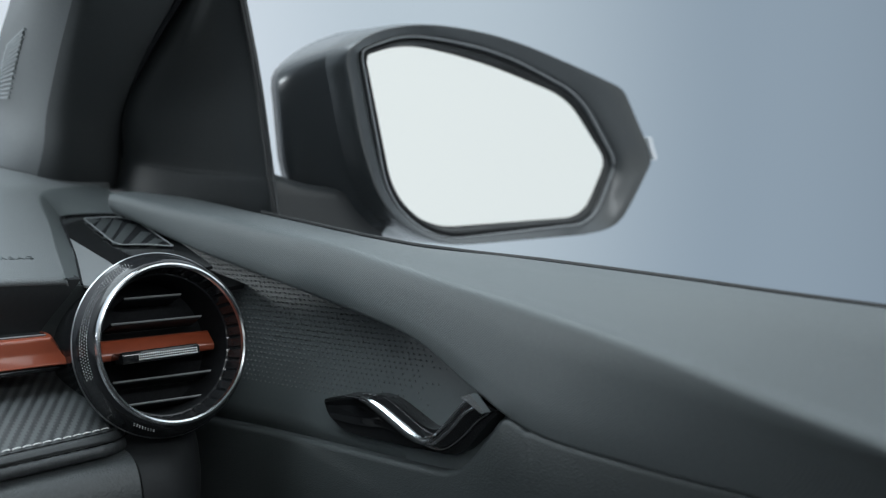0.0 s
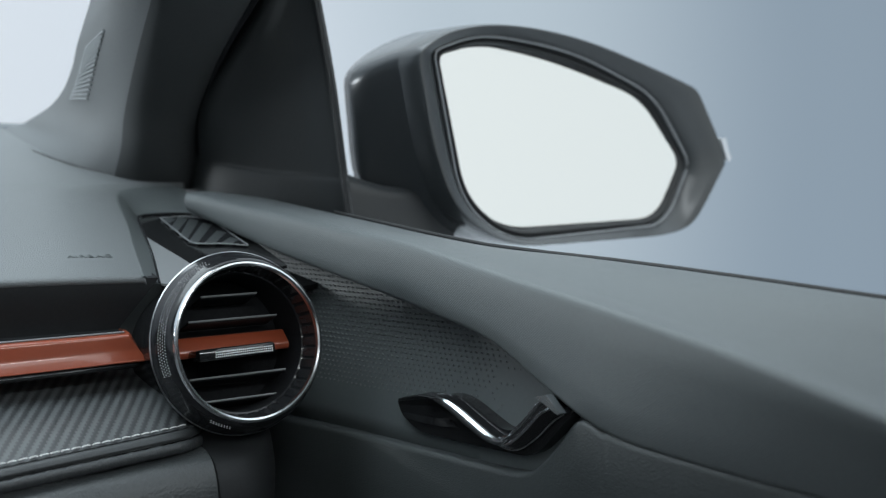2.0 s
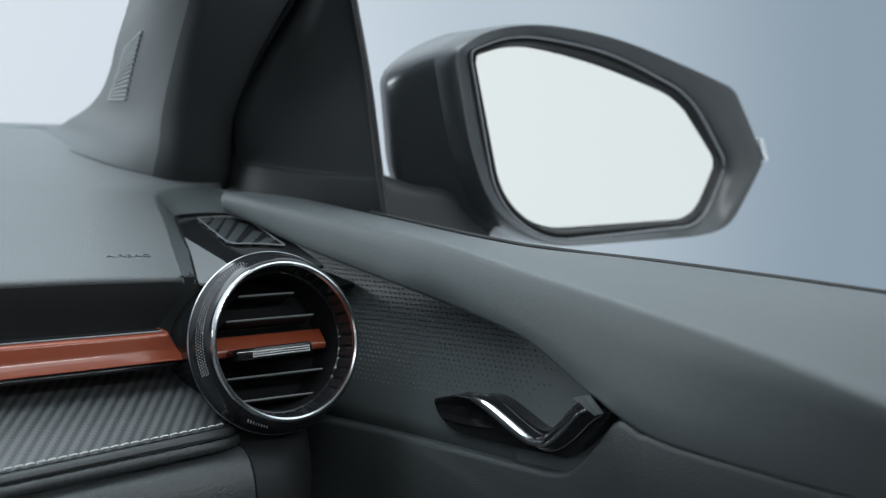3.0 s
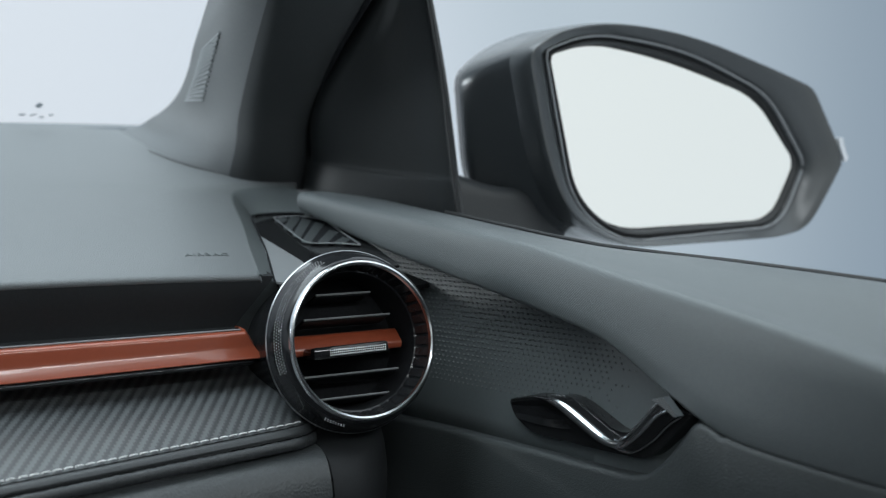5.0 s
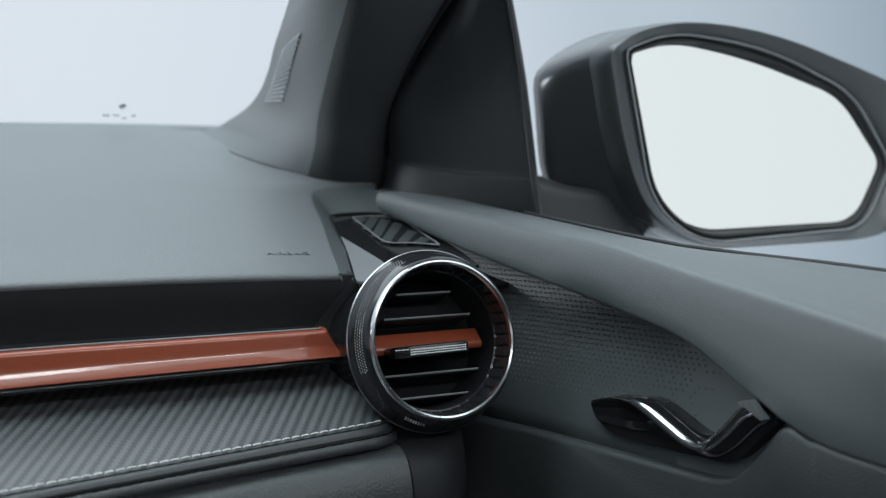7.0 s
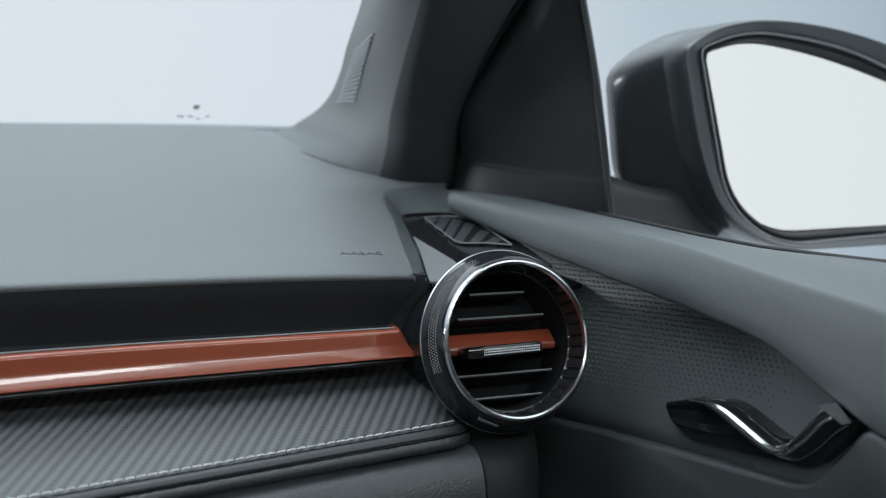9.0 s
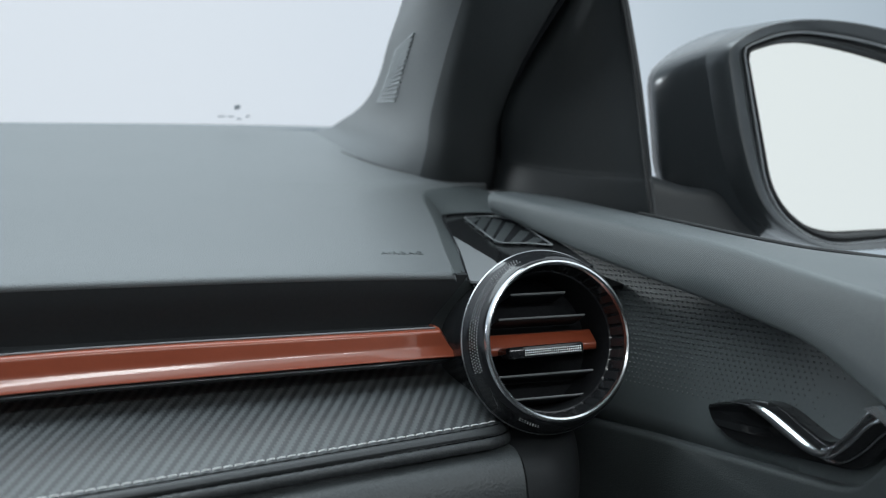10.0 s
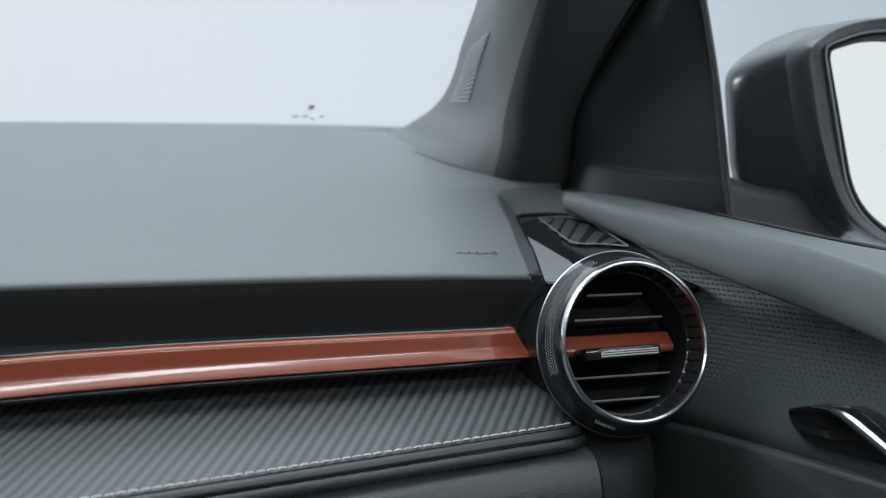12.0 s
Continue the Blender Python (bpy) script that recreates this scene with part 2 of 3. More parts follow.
def lathe(profile, turns=96):
    """A ring from (radius, depth) turned round the y axis."""
    rows = []
    for k in range(turns):
        a = 2 * math.pi * k / turns
        rows.append([Vector((r * math.cos(a), d, r * math.sin(a))) for r, d in profile])
    return sheet(rows + [rows[0]])


def rounded(points, radius, steps=6):
    """A closed outline with its corners rounded; radius: one for all, or one each."""
    p = [Vector(q) for q in points]
    out = []
    for i, c in enumerate(p):
        r = radius[i] if isinstance(radius, (list, tuple)) else radius
        a, b = p[i - 1] - c, p[(i + 1) % len(p)] - c
        la, lb = min(r, a.length * 0.49), min(r, b.length * 0.49)
        s, e = c + a.normalized() * la, c + b.normalized() * lb
        for k in range(steps + 1):
            f = k / steps
            out.append((1 - f) ** 2 * s + 2 * f * (1 - f) * c + f * f * e)
    return out


# ---- the dashboard ----
dashboard = thing("dashboard", "grey soft-touch dashboard with copper trim strip and carbon-look shelf", "dashboard")
LEFT = -1.0


PAD_EDGE = [(1.12, 0.34), (0.98, 0.36), (0.93, 0.372), (0.9135, 0.368), (0.9085, 0.340), (0.899, 0.3185), (0.8816, 0.3068), (0.8137, 0.2918), (0.7551, 0.2763), (0.7184, 0.2681)]
PAD_LINE = [(1.115, 1.112), (1.05, 1.098), (0.95, 1.0745), (0.92, 1.0670), (0.905, 1.0633), (0.89, 1.0597), (0.85, 1.0500), (0.78, 1.0330), (0.74, 1.0235), (0.728, 1.0203),
            (0.7225, 1.0186), (0.7203, 1.0172), (0.7196, 1.0155), (0.7202, 1.0138), (0.7222, 1.0125)]
pad_rows = []
for y, z in [tuple(p) for p in (q.xy for q in curve([(y, z, 0) for y, z in PAD_LINE], 130))]:
    right = along(PAD_EDGE, y)
    row = [Vector((x, y, z + 0.0035 * (1 - math.exp(-(right - x) / 0.08)))) for x in (LEFT + (right - LEFT) * k / 24 for k in range(25))]
    # the end rounds over and falls to the side
    row += [Vector((right + 0.0012, y, z - 0.0008)), Vector((right + 0.0022, y + 0.001, z - 0.0025)), Vector((right + 0.0025, y + 0.002, z - 0.005))]
    pad_rows.append(row)
pad = part("pad", sheet(pad_rows, 0.002), PAD, dashboard, "grey grained soft-touch airbag cover", sharp=60)

face_rows = []
for y, z in [(0.7222, 1.0175), (0.7225, 1.0130), (0.7250, 1.004), (0.7285, 0.994), (0.7300, 0.9850), (0.7270, 0.9825), (0.71, 0.9815)]:
    end = 0.253 + max(0, z - 0.9855) * 0.75
    face_rows.append([Vector((LEFT + (end - LEFT) * k / 10, y, z)) for k in range(11)] + [Vector((end + 0.004, y + 0.02, z))])
part("recess_face", sheet(face_rows, 0.002), DARK, dashboard, "black recessed panel under the pad")

lettering = bpy.data.curves.new("airbag_lettering", "FONT")
lettering.body, lettering.size, lettering.extrude, lettering.align_x = "AIRBAG", 0.0076, 0.0003, "LEFT"
lettering.space_character = 1.12
lettering.materials.append(BAND)
text = new("airbag_lettering", lettering)
slope = math.degrees(math.atan(0.2385))
text.matrix_world = pose(0.232, 0.7525, 1.0281, slope, 1.9, -1.5)
text.parent = pad
tagged(text, "embossed lettering in the pad's own grey")

# copper strip with bright lines above and below
STRIP = [tuple(p.xy) for p in curve([(y, z, 0) for y, z in ((0.716, 0.9868), (0.709, 0.9864), (0.7065, 0.9850), (0.7058, 0.9815), (0.7051, 0.9760), (0.7043, 0.9733),
                                                             (0.7033, 0.9706), (0.7024, 0.9684), (0.7020, 0.9676), (0.7025, 0.9670), (0.706, 0.9667))], 41)]


def sag(x, below):
    """How far the strip's upper and lower edges fall away from the vent."""
    bow = max(0.0, min(0.25, 0.1 - x)) ** 2
    return -0.0012 - 0.14 * bow if not below else 0.0018 - 0.015 * (0.25 - x) - 0.11 * bow


def strip_z(x, z):
    f = (0.9868 - z) / 0.02
    return z + (1 - f) * sag(x, False) + f * sag(x, True)


strip_rows = []
for y, z in STRIP:
    end = 0.253 + (0.9868 - z) * 0.55
    strip_rows.append([Vector((x, y, strip_z(x, z))) for x in (LEFT + (end - LEFT) * k / 24 for k in range(25))] + [Vector((end + 0.002, y + 0.003, z - 0.0004)), Vector((end + 0.0025, y + 0.012, z - 0.001))])
strip = part("trim_strip", sheet(strip_rows, 0.0015), ORANGE, dashboard, "glossy copper-orange lacquered strip", sharp=40)
# The strip's upper highlight, drawn as a thin grey tube.
part("bright_line", tube([(x, 0.7105, 0.9872 + sag(x, False)) for x in (LEFT + (0.2525 - LEFT) * k / 24 for k in range(25))], 0.0006), EDGE, strip, "thin grey line for the top edge's highlight")
part("lower_line", tube([(x, 0.7035, 0.9648 + sag(x, True)) for x in (LEFT + (0.256 - LEFT) * k / 24 for k in range(25))] + [(0.262, 0.709, 0.9648 + sag(0.262, True))], 0.0016, 10), GLOSS, strip, "gloss black edge")


def hem(x, corner=True):
    """Where the stitched front edge of the shelf runs."""
    turn = max(0.0, x - 0.262) / 0.0225 if corner else 0.0
    return 0.658 - (0.273 - x) * 0.12 + 0.018 * turn ** 2, 0.936 - (0.273 - x) * 0.043 - 0.003 * turn ** 2


shelf_rows, roll_rows, low_rows = [], [], []
for k in range(61):
    x = LEFT + (0.2850 - LEFT) * (1 - (1 - k / 60) ** 1.6)
    y, z = hem(x)
    d = sag(x, True) - 0.001
    shelf_rows.append([p for p in curve([(x, 0.736, 0.974 + d), (x, 0.734, 0.9605 + d), (x, 0.724, 0.9550 + d), (x, 0.700, 0.9485 + d), (x, (0.700 + y) / 2, (0.9485 + d + z) / 2 + 0.0012), (x, y + 0.004, z + 0.0012), (x, y, z - 0.0002)], 22)])
    roll_rows.append([Vector((x, y + a, z + b)) for a, b in ((0.001, -0.0006), (-0.0025, -0.0002), (-0.0046, -0.0012), (-0.0056, -0.0030), (-0.0052, -0.0046), (-0.003, -0.0056))])
    x = LEFT + (0.2800 - LEFT) * (1 - (1 - k / 60) ** 1.6)
    y, z = hem(x, False)
    low_rows.append(curve([(x, y + 0.006, z - 0.0132), (x, y - 0.0050, z - 0.0140), (x, y - 0.0150, z - 0.0195), (x, y - 0.0215, z - 0.034), (x, y - 0.021, z - 0.055), (x, y - 0.008, z - 0.10), (x, y + 0.02, z - 0.16)], 20))
shelf = part("shelf", sheet(shelf_rows, 0.0006), TWILL, dashboard, "carbon-look woven shelf")
part("welt", sheet(roll_rows, 0.001), ROLL, dashboard, "black rolled leather edge")
# the second roll is drawn in by its seam, which leaves small pleats
pleat_rows = []
for k in range(750):
    x = 0.2835 - 0.0011 * k
    y, z = hem(x)
    swell = 0.0029 + 0.00013 * math.sin(2 * math.pi * x / 0.0058) + 0.00008 * math.sin(x * 410)
    pleat_rows.append([Vector((x, y - 0.0062 + swell * math.cos(a), z - 0.0086 + 1.15 * swell * math.sin(a))) for a in (2 * math.pi * j / 10 for j in range(10))])
part("piping", sheet(pleat_rows, close=True), ROLL, dashboard, "pleated black leather piping", sharp=80)
part("lower_panel", sheet(low_rows, 0.002), LEATHER, dashboard, "black grained leather lower dash")

# end panel beyond the vertical seam, and the dark housing that carries the vent
end_rows = []
for k in range(13):
    x = 0.2824 + 0.063 * k / 12
    y, z = hem(x, False)
    bend = 0.055 * (max(0, k - 3) / 9) ** 2
    end_rows.append(curve([(x, y + 0.030 + bend, z - 0.0130), (x, y + 0.004 + bend, z - 0.0145), (x, y - 0.0115 + bend, z - 0.0205), (x, y - 0.0190 + bend, z - 0.034), (x, y - 0.0200 + bend, z - 0.055), (x, y - 0.006 + bend, z - 0.10), (x, y + 0.02 + bend, z - 0.16)], 18))
# Leather like the lower panel, coloured near-black for the shade under the vent.
part("end_panel", sheet(end_rows, 0.002), DARK, dashboard, "grained leather end panel, blackened for shade under the vent")
part("vent_shroud", smooth_sheet([[(0.2535, 0.7285, 0.966), (0.2535, 0.7295, 0.986), (0.262, 0.7265, 0.997), (0.2735, 0.7240, 1.0135)], [(0.262, 0.731, 0.962), (0.262, 0.731, 0.984), (0.270, 0.729, 0.997), (0.280, 0.726, 1.012)], [(0.285, 0.735, 0.955), (0.285, 0.735, 0.982), (0.287, 0.733, 0.997), (0.292, 0.730, 1.012)]], 14, 8, 0.001), DOOR_LOW, dashboard, "black shroud beside the vent")
part("vent_housing", box((0.246, 0.746, 0.90), (0.350, 0.80, 1.003), 0.006), DARK, dashboard)

# corner notch of the pad: gloss black demister panel, its leaf-shaped grille and the wall round it
def panel_z(x, y):
    return 0.8482 + 0.1012 * x + 0.1851 * y


def on_panel(x, y, lift=0.0):
    return Vector((x, y, panel_z(x, y) + lift))


NOTCH_TOP = [(0.2681, 0.7184, 1.0181), (0.2763, 0.7551, 1.0270), (0.2918, 0.8137, 1.0412), (0.3068, 0.8816, 1.0576), (0.3185, 0.8985, 1.0618), (0.3402, 0.9085, 1.0642), (0.3600, 0.9105, 1.0645), (0.3665, 0.8960, 1.0608)]
NOTCH_FOOT = [(0.2808, 0.7273), (0.2977, 0.7851), (0.3093, 0.8319), (0.3185, 0.8700), (0.3240, 0.8778), (0.3369, 0.8762), (0.3518, 0.8690), (0.3610, 0.8600)]
top_line = curve(NOTCH_TOP, 64)
foot_line = curve([on_panel(x, y, 0.0006) for x, y in NOTCH_FOOT], 64)
wall_rows = []
for a, b in zip(top_line, foot_line):
    bend = a.lerp(b, 0.22)
    bend.z = a.z - 0.0006
    wall_rows.append([a + (a - b) * 0.08 + Vector((0, 0, -0.001))] + [(1 - f) ** 2 * a + 2 * f * (1 - f) * bend + f * f * b for f in (k / 14 for k in range(15))] + [b + Vector((0.0008, -0.0004, -0.004))])
# The wall's shade is put into its colour: INSERT, darker than the pad.
part("notch_wall", sheet(wall_rows, 0.001), INSERT, dashboard, "soft-touch wall round the demister panel, darkened for shade", sharp=60)
panel_rows = []
for k in range(19):
    y = 0.722 + 0.156 * k / 18
    left = float(np.interp(y, [q[1] for q in NOTCH_FOOT[:5]], [q[0] for q in NOTCH_FOOT[:5]])) + 0.0012
    right = 0.366 + 0.004 * math.sin(math.pi * k / 18)
    panel_rows.append([on_panel(left + (right - left) * j / 12, y, -0.0010 * math.sin(math.pi * j / 12) * (1 - k / 18)) for j in range(13)])
demister = part("demister_panel", sheet(panel_rows, 0.002), GLOSS, dashboard, "gloss black corner panel with demister grille")
part("groove", tube([p + Vector((0.0004, -0.0004, 0.0002)) for p in foot_line[:60]], 0.0008, 6), VOID, demister, "black joint round the panel")
part("corner_carcass", sheet([[on_panel(x, y, -0.02) for x in (0.285, 0.33, 0.36, 0.40)] for y in (0.734, 0.76, 0.79, 0.825, 0.90)], 0.003), DARK, dashboard)
GRILLE = [(0.3334, 0.8639), (0.3526, 0.8589), (0.3637, 0.8424), (0.3609, 0.7702), (0.3467, 0.7838), (0.3324, 0.7900), (0.3296, 0.7990)]
grille_out = rounded([on_panel(x, y, 0.0012) for x, y in GRILLE], [0.002, 0.010, 0.012, 0.002, 0.008, 0.008, 0.008])
part("grille_rim", tube(grille_out + grille_out[:1], 0.0005, 6), EDGE, demister, "satin grey rim of the grille")
# No hollow here: the openings' darkness is a flat near-black sheet.
part("grille_dark", extrude([p + Vector((0, 0, -0.0008)) for p in grille_out], (0, 0, 0.0004)), VOID, demister)
VANES = [((0.3399, 0.8587), (0.3326, 0.8506)), ((0.3478, 0.8562), (0.3310, 0.8299)), ((0.3534, 0.8480), (0.3300, 0.8097)), ((0.3577, 0.8337), (0.3304, 0.7941)), ((0.3585, 0.8102), (0.3398, 0.7875)), ((0.3600, 0.7904), (0.3489, 0.7811))]
for (x0, y0), (x1, y1) in VANES:
    vane = [(x0 - 0.0022, y0 + 0.0036), (x0 + 0.0020, y0 - 0.0036), (x1 + 0.0020, y1 - 0.0024), (x1 - 0.0022, y1 + 0.0036)]
    part("grille_vane", extrude([on_panel(x, y, 0.0002) for x, y in vane], (0, 0, 0.0010)), DOOR_LOW, demister)
# The gloss panel's bright reflection, painted as a pale grey piece.
facet_rim = rounded([on_panel(x, y, 0.0012) for x, y in ((0.3079, 0.8247), (0.3120, 0.7500), (0.2950, 0.7160), (0.2812, 0.7241))], [0.003, 0.010, 0.003, 0.002])
part("corner_sheen", extrude(facet_rim, (0, 0, -0.0015)), PANEL_SHEEN, demister, "pale grey facet for the panel's bright reflection")

# stitches along the hem
stitch_mesh = None
for k in range(112):
    x = 0.268 - k * 0.0058
    y, z = hem(x)
    if stitch_mesh is None:
        ob = part("stitch", tube([(-0.0024, 0, 0), (-0.0012, 0, 0.0004), (0.0012, 0, 0.0004), (0.0024, 0, 0)], 0.00038, 5), THREAD, shelf)
        stitch_mesh = ob.data
    else:
        ob = new("stitch", stitch_mesh)
        ob.parent = shelf
    ob.matrix_basis = pose(x, y + 0.0012, z + 0.0016, 0, -2.5, 12)

# ---- the round air vent ----
VENT = pose(0.3074, 0.6514, 0.9839, -11.0, 0, 2) @ Matrix.Scale(0.955, 4)
vent = thing("air_vent", "round air vent with gloss black body and chrome ring", "air vent")
vent.matrix_basis = VENT
BARREL_LINE = [(0.044, 0.085), (0.048, 0.036), (0.0550, 0.0240), (0.0566, 0.0210), (0.0570, 0.0190), (0.0565, 0.0172), (0.0556, 0.0162), (0.0545, 0.0110), (0.0526, 0.0055), (0.0505, 0.0022), (0.0494, 0.0014)]
part("barrel", lathe(BARREL_LINE), BARREL, vent, "gloss black barrel")
part("back_line", lathe([(0.0564, 0.0196), (0.0572, 0.0192), (0.0573, 0.0186), (0.0567, 0.0180)]), SATIN, vent, "thin metal line round the barrel")
part("chrome_ring", lathe([(0.0497, 0.0024), (0.0495, 0.0006), (0.0488, -0.0006), (0.0477, -0.0009), (0.0466, -0.0002), (0.0461, 0.0018)]), RING, vent, "bright chrome front ring")
FLUTES = 40
rows = []
for k in range(FLUTES * 6):
    a = 2 * math.pi * k / (FLUTES * 6)
    notch = 0.0009 if k % 6 == 0 else 0.0
    rows.append([Vector(((r + notch * w) * math.cos(a), d, (r + notch * w) * math.sin(a))) for r, d, w in ((0.0462, 0.0018, 0), (0.0459, 0.004, 1), (0.0450, 0.009, 1), (0.0438, 0.0145, 1), (0.0430, 0.0150, 0))])
part("fluted_ring", sheet(rows + rows[:1]), FLUTE, vent, "fluted dark metal inner ring", sharp=20)
part("throat", lathe([(0.0431, 0.0150), (0.0420, 0.020), (0.0415, 0.034), (0.040, 0.042), (0.001, 0.043)]), VOID, vent, "black duct")
for z, half, y0 in ((0.0300, 0.019, 0.024), (0.0150, 0.0300, 0.021), (-0.0200, 0.0325, 0.021), (-0.0345, 0.0250, 0.022)):
    slat = box((-half, 0, -0.0009), (half, 0.016, 0.0009), 0.0005)
    for v in slat.verts:
        v.co.z += z - 0.25 * v.co.y
        v.co.y += y0
    slat = part("slat", slat, DARK, vent, "black plastic louvre")
    part("slat_edge", tube([(-half, y0 - 0.0003, z + 0.0003), (half, y0 - 0.0003, z + 0.0003)], 0.0007, 6), EDGE, slat, "satin grey front lip")
bar = extrude(rounded([(-0.039, 0.024, -0.0068), (-0.039, 0.0225, -0.0030), (-0.039, 0.030, 0.0062), (-0.039, 0.036, 0.0062), (-0.039, 0.036, -0.0068)], 0.0016), (0.077, 0, 0))
part("trim_bar", bar, ORANGE, vent, "copper-orange bar across the duct")
tab_body = box((-0.0310, 0.007, -0.0092), (0.0205, 0.026, -0.0018), 0.002)
for v in tab_body.verts:
    v.co.z += 0.015 * v.co.x
tab = part("tab", tab_body, GLOSS, vent, "gloss black adjuster tab")
studs = bmesh.new()
for r in range(3):
    for k in range(30):
        x = -0.0200 + 0.0013 * k
        bmesh.ops.create_cone(studs, segments=4, radius1=0.00078, radius2=0.0002, depth=0.0008, cap_ends=True,
                              matrix=Matrix.Translation((x, 0.0068, -0.0072 + 0.0014 * r + 0.015 * x)) @ Euler((radians(90), 0, 0)).to_matrix().to_4x4())
tagged(part("studs", studs, CRYSTAL, tab, "rows of tiny bright studs", smooth=False), kind="stuff")
dots = bmesh.new()
for low, high, rows_of in ((112, 198, 4), (238, 254, 2)):
    n = int((high - low) * 0.52)
    for r in range(rows_of):
        for k in range(n):
            a = radians(low + (high - low) * (k + 0.5 * (r % 2)) / n)
            d = 0.0058 + 0.0019 * r
            rad = float(np.interp(d, [q[1] for q in BARREL_LINE[::-1]], [q[0] for q in BARREL_LINE[::-1]]))
            bmesh.ops.create_icosphere(dots, subdivisions=1, radius=0.00048, matrix=Matrix.Translation((rad * math.cos(a), d, rad * math.sin(a))))
tagged(part("dots", dots, SATIN, vent, "fine dot pattern on the barrel"), kind="stuff")

# ---- the door ----
door = thing("door_1", "grey door trim with padded shoulder, dotted insert and black lower panel", "car door", "structure")
Z_GLASS = [(0.90, 1.060), (0.85, 1.056), (0.76, 1.047), (0.63, 1.035), (0.54, 1.033), (0.45, 1.030), (0.356, 1.026), (0.0, 1.015), (-0.6, 1.0)]
Z_CREASE = [(0.90, 1.063), (0.842, 1.060), (0.796, 1.055), (0.732, 1.049), (0.67, 1.043), (0.62, 1.039), (0.553, 1.028), (0.477, 1.016), (0.394, 1.001), (0.312, 0.983), (0.15, 0.955), (-0.6, 0.92)]
Z_LOWER = [(0.90, 1.056), (0.835, 1.044), (0.757, 1.027), (0.67, 1.012), (0.596, 0.999), (0.552, 0.989), (0.512, 0.969), (0.488, 0.957), (0.465, 0.9495), (0.442, 0.9465), (0.392, 0.943), (0.31, 0.940), (0.15, 0.934), (-0.6, 0.90)]
Z_GROOVE = [(0.86, 0.910), (0.74, 0.913), (0.68, 0.915), (0.604, 0.916), (0.545, 0.9168), (0.530, 0.9176), (0.519, 0.9210), (0.508, 0.9300), (0.498, 0.9415), (0.487, 0.9540), (0.47, 0.9485), (0.442, 0.9450), (0.392, 0.9418), (0.31, 0.9388), (0.15, 0.9328), (-0.6, 0.8988)]


def door_at(y, inset, z):
    """A point of the door, which widens rearwards; inset: metres out from its face."""
    return Vector((0.518 + inset - 0.19 * y, y, z))


stations = [0.852 - 0.0075 * k for k in range(36)] + [0.582 - 0.0025 * k for k in range(60)] + [0.432 - 0.0075 * k for k in range(19)] + [0.29 - 0.04 * k for k in range(23)]
band_rows, low_rows = [], []
for y in stations:
    zg, zc, zl = along(Z_GLASS, y), along(Z_CREASE, y), along(Z_LOWER, y)
    h = zc - zl
    lean = 0.060 * min(1, max(0, (0.47 - y) / 0.2)) ** 1.5
    zl -= 0.3 * lean
    band_rows.append([door_at(y, *q) for q in ((0.066, zg - 0.012), (0.060, zg - 0.001), (0.056, zg), (0.035, zg * 0.6 + zc * 0.4 + 0.0012), (0.010, zc + 0.0016), (-0.0035, zc + 0.0012), (-0.0066, zc + 0.0005), (-0.0080, zc - 0.0010), (-0.0086, zc - 0.0034),
                                               (-0.0088 + 0.25 * lean, zc - 0.30 * h), (-0.0082 + 0.7 * lean, zc - 0.7 * h), (-0.0072 + lean, zl + 0.003), (-0.0058 + lean, zl + 0.0006), (-0.001 + lean, zl - 0.0008), (0.006 + lean, zl), (0.014 + lean, zl + 0.004))])
part("shoulder", sheet(band_rows, 0.0015), BAND, door, "grey padded upper door trim", sharp=70)
INSERT_F, INSERT_IN = (0, 0.12, 0.3, 0.5, 0.7, 0.86, 0.95, 1), (0.022, 0.0205, 0.0155, 0.0105, 0.0065, 0.003, 0.0022, 0.011)
insert_rows = []
for y in [0.86 - 0.0075 * k for k in range(36)] + [0.59 - 0.0025 * k for k in range(46)]:
    zl, zg = along(Z_LOWER, y) + 0.004, along(Z_GROOVE, y)
    if zl - zg < 0.004:
        zl = zg + 0.004
    insert_rows.append([door_at(y, i, zl + (zg - 0.003 - zl) * f) for f, i in zip(INSERT_F, INSERT_IN)])
insert = part("insert", sheet(insert_rows, 0.0015), INSERT, door, "dark grey insert with dotted relief", sharp=70)
for y in stations:
    zt = min(along(Z_GROOVE, y), along(Z_LOWER, y) - 0.0012) if y > 0.47 else along(Z_LOWER, y) - 0.0003
    lean = 0.060 * min(1, max(0, (0.47 - y) / 0.2)) ** 1.5
    zt -= 0.3 * lean
    low_rows.append([door_at(y, i + lean, z) for i, z in ((0.013, zt + 0.014), (0.009, zt - 0.0004), (-0.002, zt - 0.0002), (-0.0052, zt - 0.0009), (-0.0058, zt - 0.0026), (-0.0050, zt - 0.03), (-0.008, zt - 0.07), (-0.010, zt - 0.12), (-0.006, zt - 0.25), (0.0, 0.45))])
part("lower_panel", sheet(low_rows, 0.0015), DOOR_LOW, door, "black grained lower door panel", sharp=70)
relief = bmesh.new()


def dome(bm, c, r, long):
    """A low six-sided dome on the door face, stretched along the door."""
    ring = [bm.verts.new(c + Vector((0.0004, long * r * math.cos(a), r * math.sin(a)))) for a in (k * math.pi / 3 for k in range(6))]
    half = [bm.verts.new(c + Vector((-0.42 * r, 0.62 * long * r * math.cos(a), 0.62 * r * math.sin(a)))) for a in (k * math.pi / 3 for k in range(6))]
    for k in range(6):
        bm.faces.new((ring[k], ring[(k + 1) % 6], half[(k + 1) % 6], half[k]))
    bm.faces.new(half)


